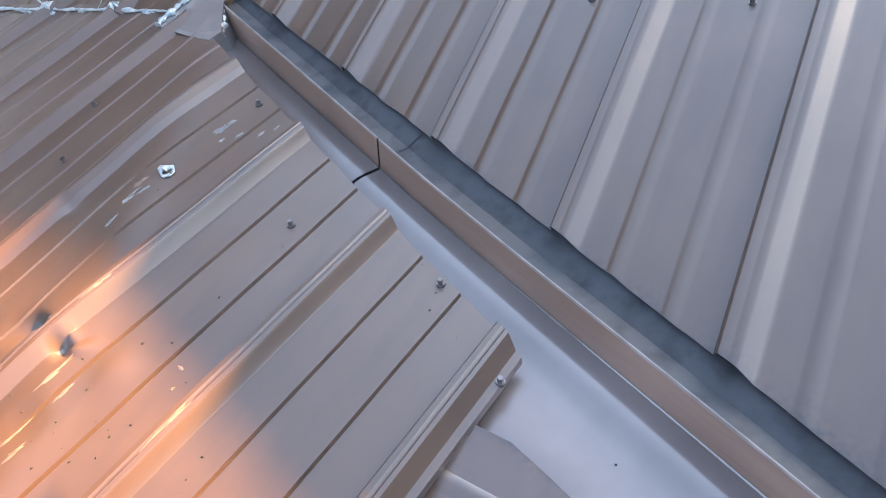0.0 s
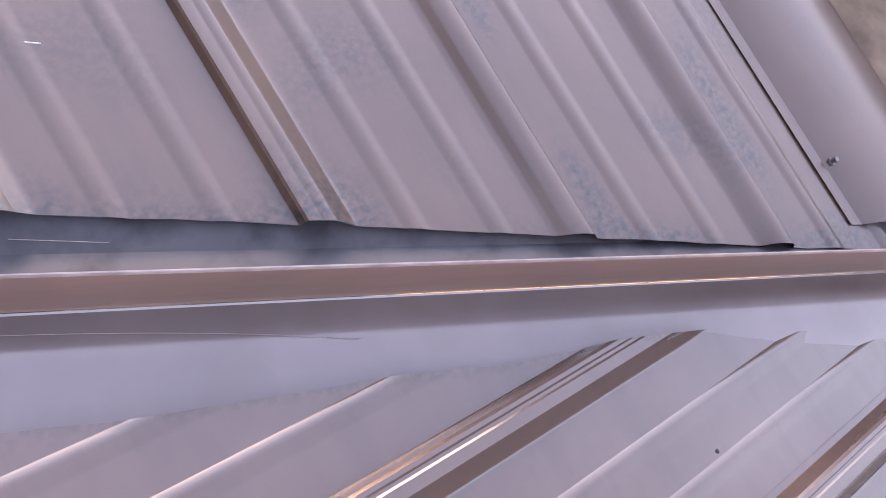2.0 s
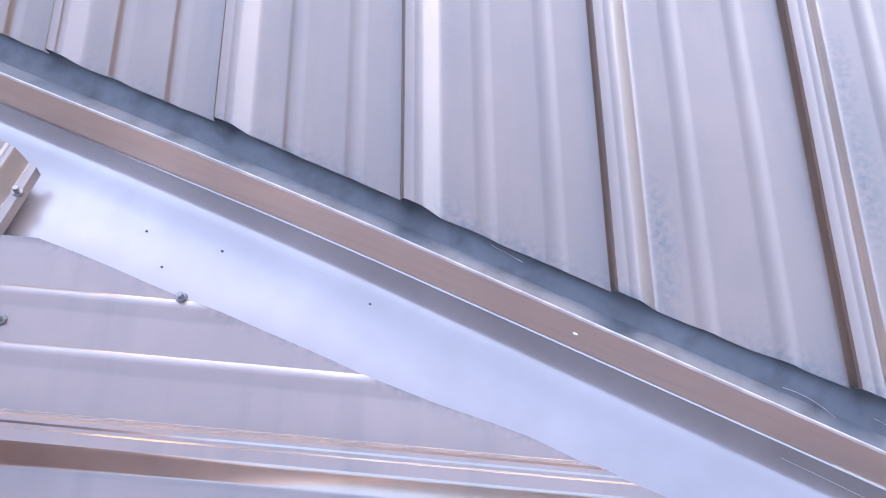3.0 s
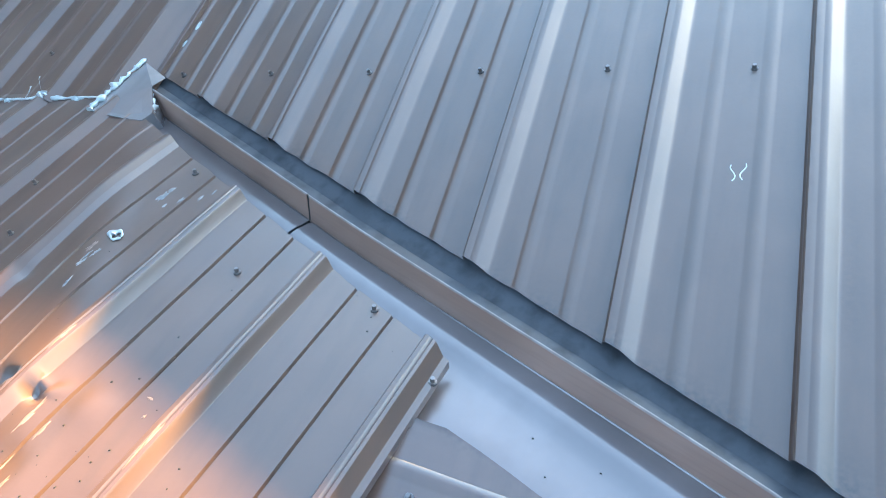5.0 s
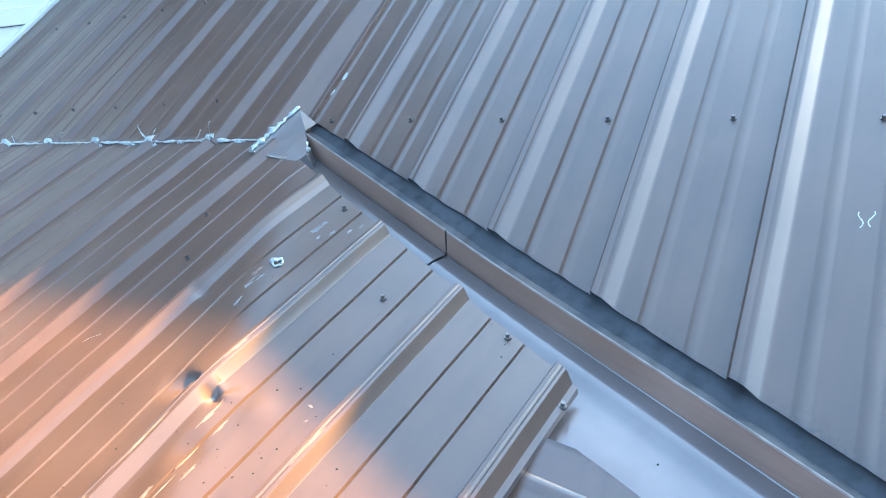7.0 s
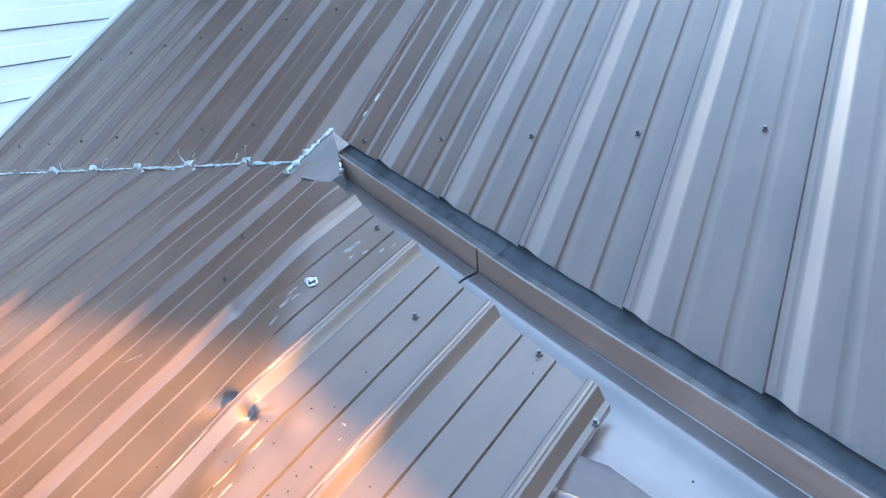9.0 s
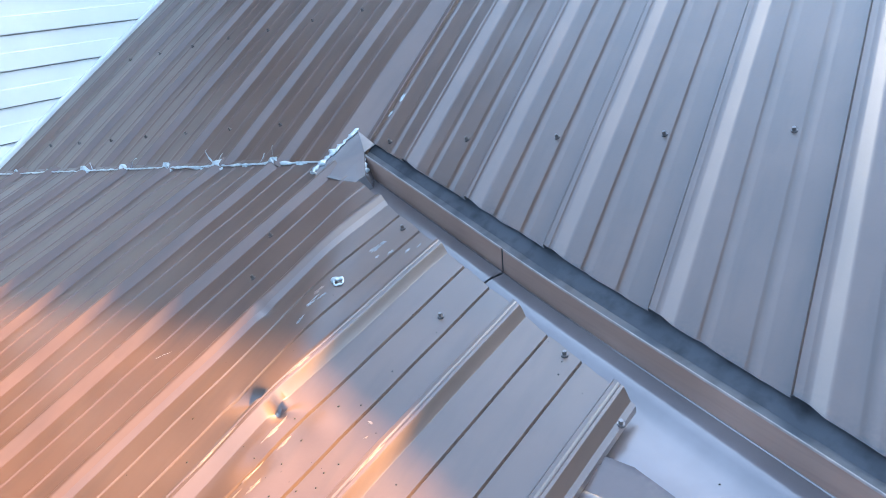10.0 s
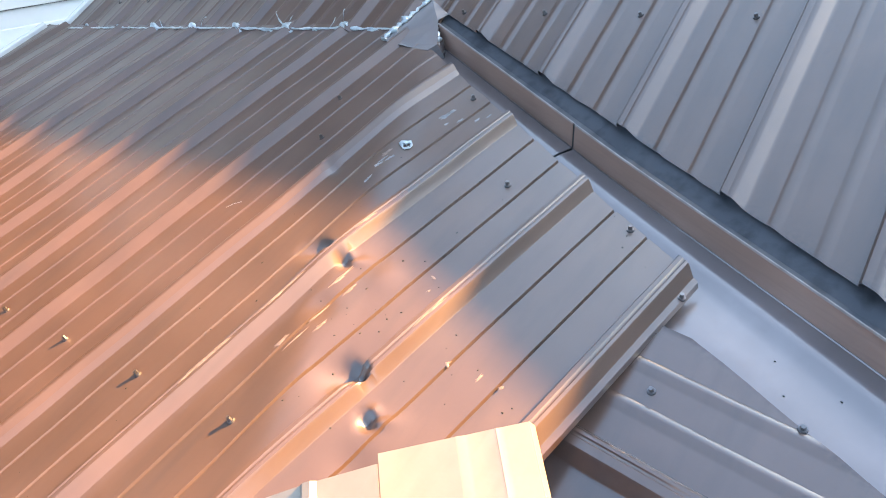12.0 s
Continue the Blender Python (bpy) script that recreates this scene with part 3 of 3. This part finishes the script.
SIDE_EDGE = [at_side((-2.392 - 0.129 * (v + 0.091)) / 0.992 - 0.457, v, 0.0) for v in (0.24, 0.0, -0.4, -0.9, -1.4)]
trim_bar("side_piece", [(p.y, p.z) for p in SIDE_EDGE])

# ---- house body, deck and ground ----
body = thing("house_body", "plain painted house walls below the roofs", "wall", kind="structure")
for x0, x1, y0, y1, z1 in ((-1.7, 2.45, -0.05, 3.2, 2.85), (-1.7, 1.7, -2.85, -0.5, 2.7)):
    bm = bmesh.new()
    g = bmesh.ops.create_cube(bm, size=1)
    bmesh.ops.scale(bm, verts=g["verts"], vec=(x1 - x0, y1 - y0, z1))
    bmesh.ops.translate(bm, verts=g["verts"], vec=((x0 + x1) / 2, (y0 + y1) / 2, z1 / 2))
    part("wall", bm, M_WALL, body)
deck = thing("deck", "sunlit yellow wooden deck boards beside the house", "deck")
for i in range(40):
    bm = bmesh.new()
    g = bmesh.ops.create_cube(bm, size=1)
    bmesh.ops.scale(bm, verts=g["verts"], vec=(2.6, 0.135, 0.03))
    bmesh.ops.translate(bm, verts=g["verts"], vec=(4.1, -4 + i * 0.142, 0.4))
    part("board", bm, M_DECK, deck)
for px in (2.95, 4.1, 5.3):
    for py in (-3.9, -1.2, 1.4):
        bm = bmesh.new()
        g = bmesh.ops.create_cube(bm, size=1)
        bmesh.ops.scale(bm, verts=g["verts"], vec=(0.1, 0.1, 0.385))
        bmesh.ops.translate(bm, verts=g["verts"], vec=(px, py, 0.1925))
        part("post", bm, M_DECK, deck)
ground = part_mesh("ground", mesh_from("ground", [(-2500, -2500, 0), (2500, -2500, 0), (2500, 2500, 0), (-2500, 2500, 0)], [(0, 1, 2, 3)], M_GRASS))
tagged(ground, "dry brown bare ground round the house", "ground", kind="structure")


# ---- unseen woodland ring, added to darken reflections and close the place ----
def backdrop():
    """An unseen dark woodland ring, added so the sheets reflect dark; taller and nearer behind the house, low where the
    sun stands.
    """
    sun_az = math.atan2(SUN_DIR.y, SUN_DIR.x)
    verts, faces, n, rows = [], [], 360, 14
    for i in range(n):
        az = 2 * math.pi * i / n
        gap = abs((az - sun_az + math.pi) % (2 * math.pi) - math.pi)
        tall = abs((az - radians(172) + math.pi) % (2 * math.pi) - math.pi)
        k = max(0, 1 - tall / radians(85))
        k = k * k * (3 - 2 * k)
        r = 24 - 11 * k
        elev = 20 + 40 * k
        low = max(0, min(1, (gap - radians(10)) / radians(12)))
        elev = 4 + (elev - 4) * low
        top = 3 + r * math.tan(radians(elev)) * (1 + 0.22 * noise.noise(Vector((math.cos(az) * 9, math.sin(az) * 9, 1))))
        for j in range(rows + 1):
            z = top * j / rows
            rr = r + 1.6 * noise.noise(Vector((math.cos(az) * 14, math.sin(az) * 14, z * 0.6))) + 0.8 * noise.noise(Vector((math.cos(az) * 40, math.sin(az) * 40, z * 1.7)))
            rr += 1.2 * (j / rows) ** 3
            verts.append((rr * math.cos(az), rr * math.sin(az), z - (0.2 if j == 0 else 0)))
    for i in range(n):
        for j in range(rows):
            a, b = i * (rows + 1) + j, ((i + 1) % n) * (rows + 1) + j
            faces.append((a, b, b + 1, a + 1))
    ob = part_mesh("backdrop", mesh_from("backdrop", verts, faces, M_SURROUND))
    return tagged(ob, "near-black unseen woodland ring added for dark reflections", "backdrop", kind="structure")


M_SURROUND = plain("dark_surround", (0.007, 0.0075, 0.006), 0.9, vary=0.4, scale=2.5, bump=0.4)
backdrop()

# ---- small marks and debris ----
M_FLAKE = plain("white_flake", (0.75, 0.75, 0.72), 0.5, vary=0.1)
M_CRUMB = plain("dark_crumb", (0.03, 0.03, 0.025), 0.8)


def blob(name, at, u, v, rx, ry, hgt, mat, seed, label, category, spikes=0.35):
    """A low uneven lump stuck to a sheet."""
    rnd = random.Random(seed)
    n, rings = 18, 4
    verts, faces = [at(u, v, hgt)], []
    for r in range(1, rings + 1):
        for i in range(n):
            a = 2 * math.pi * i / n
            k = r / rings * (1 + spikes * noise.noise(Vector((math.cos(a) * 1.7, math.sin(a) * 1.7, seed))))
            z = hgt * (1 - (r / rings) ** 1.5) * (0.7 + 0.6 * rnd.random()) - (0.001 if r == rings else 0)
            verts.append(at(u + rx * k * math.cos(a), v + ry * k * math.sin(a), z))
    for i in range(n):
        faces.append((0, 1 + i, 1 + (i + 1) % n))
        for r in range(rings - 1):
            a, b = 1 + r * n, 1 + (r + 1) * n
            faces.append((a + i, b + i, b + (i + 1) % n, a + (i + 1) % n))
    return tagged(part_mesh(name, mesh_from(name, verts, faces, mat, 60)), label, category)


def thread(name, at, pts, rad, mat, label, category):
    """A thin curled fibre or scratch lying on a sheet."""
    verts, faces = [], []
    for i, (u, v) in enumerate(pts):
        nu, nv = pts[min(i + 1, len(pts) - 1)]
        pu, pv = pts[max(i - 1, 0)]
        d = Vector((nu - pu, nv - pv)).normalized()
        for s, w in ((-1, 0.0004), (0, 0.0004 + rad), (1, 0.0004)):
            verts.append(at(u - d.y * rad * s, v + d.x * rad * s, w))
    for i in range(len(pts) - 1):
        for s in range(2):
            a = i * 3 + s
            faces.append((a, a + 1, a + 4, a + 3))
    return tagged(part_mesh(name, mesh_from(name, verts, faces, mat, 60)), label, category)


bead("sealant_blob", [HI @ at_side(-0.581 + 0.0105 * math.cos(i * 0.42), 0.192 + 0.0085 * math.sin(i * 0.42), 0.0025) for i in range(16)], 0.0040, 17, "white sealant ring dabbed over a hole")
M_SMEAR = plain("sealant_film", (0.2, 0.2, 0.205), 0.3, vary=0.4, scale=120)
for k, (u, v, rx, ry) in enumerate(((-0.590, 0.302, 0.006, 0.016), (-0.588, 0.326, 0.005, 0.010), (-0.553, 0.311, 0.004, 0.009), (-0.525, 0.329, 0.004, 0.010), (-0.568, 0.287, 0.003, 0.008), (-0.514, 0.352, 0.003, 0.007),
                                    (-0.583, 0.149, 0.003, 0.014), (-0.588, 0.122, 0.004, 0.010), (-0.575, 0.080, 0.003, 0.012), (-0.592, 0.135, 0.002, 0.016))):
    blob("sealant_smear", at_side, u, v, rx, ry, 0.0008, M_SMEAR, 80 + k, "thin dried smear of sealant on the sheet", "sealant", 1.2)
for k, (u, rx, ry) in enumerate(((-1.155, 0.024, 0.014), (-1.383, 0.026, 0.016), (-1.612, 0.022, 0.013), (-1.841, 0.022, 0.012), (-2.07, 0.02, 0.011), (-1.27, 0.018, 0.007), (-1.48, 0.03, 0.006), (-1.06, 0.02, 0.007))):
    blob("sealant_blob", lambda a, b, w: at_side(a, b, w + max((h for q, h in ROUND if abs((a + 0.0115 + 20 * RIB) % RIB - (q % RIB)) < 0.004), default=0.0)), u, 0.676 + 0.153 * u, rx, ry, 0.008, M_SEAL, 60 + k, "smeared lump of sealant over a rib end", "sealant", 0.9)
blob("sealant_blob", at_main, -0.055, 0.10, 0.008, 0.016, 0.003, M_SEAL, 6, "small white sealant dab on the lap", "sealant")
blob("sealant_blob", at_main, -0.05, 0.16, 0.007, 0.022, 0.003, M_SEAL, 8, "small white sealant dab on the lap", "sealant")
for u, v, du, dv in ((1.128, -0.225, 0.004, 0.03), (1.142, -0.222, -0.004, 0.03), (1.165, -0.195, 0.006, 0.022)):
    thread("scratch_mark", at_main, [(u + du * math.sin(i * 0.9), v + dv * i / 6) for i in range(7)], 0.0016, M_FLAKE, "white scratch mark on the brown paint", "scratch")
thread("scratch_mark", at_main, [(1.752 + 0.006 * i, -0.700 - 0.0042 * i + 0.0012 * math.sin(i * 2.1)) for i in range(8)], 0.0006, M_FLAKE, "white fibre stuck on the roof sheet", "fibre")
thread("scratch_mark", at_side, [(-0.82 + 0.004 * i, -0.10 + 0.006 * i + 0.003 * math.sin(i)) for i in range(6)], 0.001, M_FLAKE, "white fibre stuck on the roof sheet", "fibre")


def at_pan(u, v, w):
    b = fin_top(u)
    return HOUSE @ (b + ACROSS * v + Vector((0, 0, w)))


def at_back_pan(u, v, w):
    return at_pan(u, v, w - fin_top(u).z + float(np.interp(-v, (0.03, 0.08, 0.16), (-0.008, -0.004, -0.003))))


def at_front_pan(u, v, w):
    ds, zs = zip(*front_pan(u))
    return at_pan(u, v, w - fin_top(u).z + float(np.interp(v, ds, zs)))


for pts in ([(1.60 + 0.010 * i, -0.034 - 0.0016 * i + 0.0006 * i * i) for i in range(6)], [(1.68 + 0.013 * i, -0.042 + 0.0008 * i) for i in range(6)], [(1.30 + 0.009 * i, -0.05 + 0.001 * i) for i in range(5)]):
    thread("scratch_mark", at_back_pan, pts, 0.00035, M_GLINT_WEAR, "fine pale scratch in the dark pan", "scratch")
thread("fibre", at_front_pan, [(1.62 + 0.0135 * i, 0.032 + 0.00004 * i * i) for i in range(24)], 0.00022, M_GLINT_WEAR, "long thin pale fibre lying in the valley", "fibre")
for u, v in ((0.98, 0.10), (1.06, 0.085), (1.02, 0.13), (1.22, 0.07)):
    blob("grit", at_front_pan, u, v, 0.0013, 0.0010, 0.0007, M_CRUMB, int(u * 100), "small dark crumb on the flashing", "debris", 0.8)
blob("paint_flake", lambda u, v, w: at_pan(u, v, w - 0.018), 1.41, 0.013, 0.0024, 0.0011, 0.0008, M_FLAKE, 12, "small white flake on the fin", "flake")

M_SCUFF = plain("scuffed_paint", (0.23, 0.165, 0.135), 0.4, vary=0.35, scale=90)
for i, (u, v, rx, ry) in enumerate(((-0.39, -0.185, 0.0026, 0.022), (-0.368, -0.196, 0.0034, 0.014), (-0.402, -0.252, 0.005, 0.014), (-0.382, -0.238, 0.0022, 0.022),
                                    (-0.418, -0.118, 0.0034, 0.03), (-0.386, -0.122, 0.0026, 0.018), (-0.296, -0.026, 0.006, 0.003), (-0.284, -0.05, 0.003, 0.003),
                                    (-0.084, -0.115, 0.004, 0.005), (-0.168, -0.13, 0.003, 0.006), (-0.118, -0.12, 0.0024, 0.01), (-0.602, 0.155, 0.005, 0.018))):
    blob("scuff_mark", at_side, u, v, rx, ry, 0.0006, M_SCUFF, 20 + i, "pale scuffed patch in the brown paint", "scuff", 1.1)
for i, (u, v, rx, ry) in enumerate(((-0.4690, -0.20, 0.0045, 0.05), (-0.4675, -0.01, 0.0035, 0.03), (-0.4700, -0.34, 0.0055, 0.06), (-0.2405, -0.08, 0.0035, 0.04))):
    blob("scuff_mark", lambda a, b, w: at_side(a, b, w + 0.0178), u, v, rx, ry, 0.0022, M_SCUFF, 40 + i, "long pale scuff along a rib top", "scuff", 1.1)
blob("screw_hole", at_wing, 0.337, 1.035, 0.0032, 0.0032, 0.0007, M_CRUMB, 50, "small dark empty screw hole", "hole")

crumbs_v, crumbs_f = [], []
rnd = random.Random(11)
for i in range(88):
    if i < 26:
        u, v = rnd.gauss(-0.28, 0.07), rnd.gauss(-0.13, 0.07)
        at = at_side
    elif i < 80:
        u, v = rnd.uniform(-1.3, 0.0), rnd.uniform(-0.7, 0.25)
        at = at_side
    else:
        u, v = rnd.uniform(-0.1, 0.25), rnd.uniform(-0.2, 0.3)
        at = at_wing
        if v > 0.3 + 3.1 * u:
            continue
    r = rnd.uniform(0.0006, 0.0018)
    a0 = rnd.uniform(0, 6)
    base = len(crumbs_v)
    for k in range(5):
        a = a0 + k * 1.257
        crumbs_v.append(at(u + r * math.cos(a) * rnd.uniform(0.7, 1.4), v + r * math.sin(a) * rnd.uniform(0.7, 1.6), 0.0003))
    crumbs_v.append(at(u, v, r * 0.9))
    crumbs_f += [(base + k, base + (k + 1) % 5, base + 5) for k in range(5)]
tagged(part_mesh("roof_debris", mesh_from("roof_debris", crumbs_v, crumbs_f, M_CRUMB)), "dark crumbs and grit scattered on the sheets", "debris", kind="stuff")
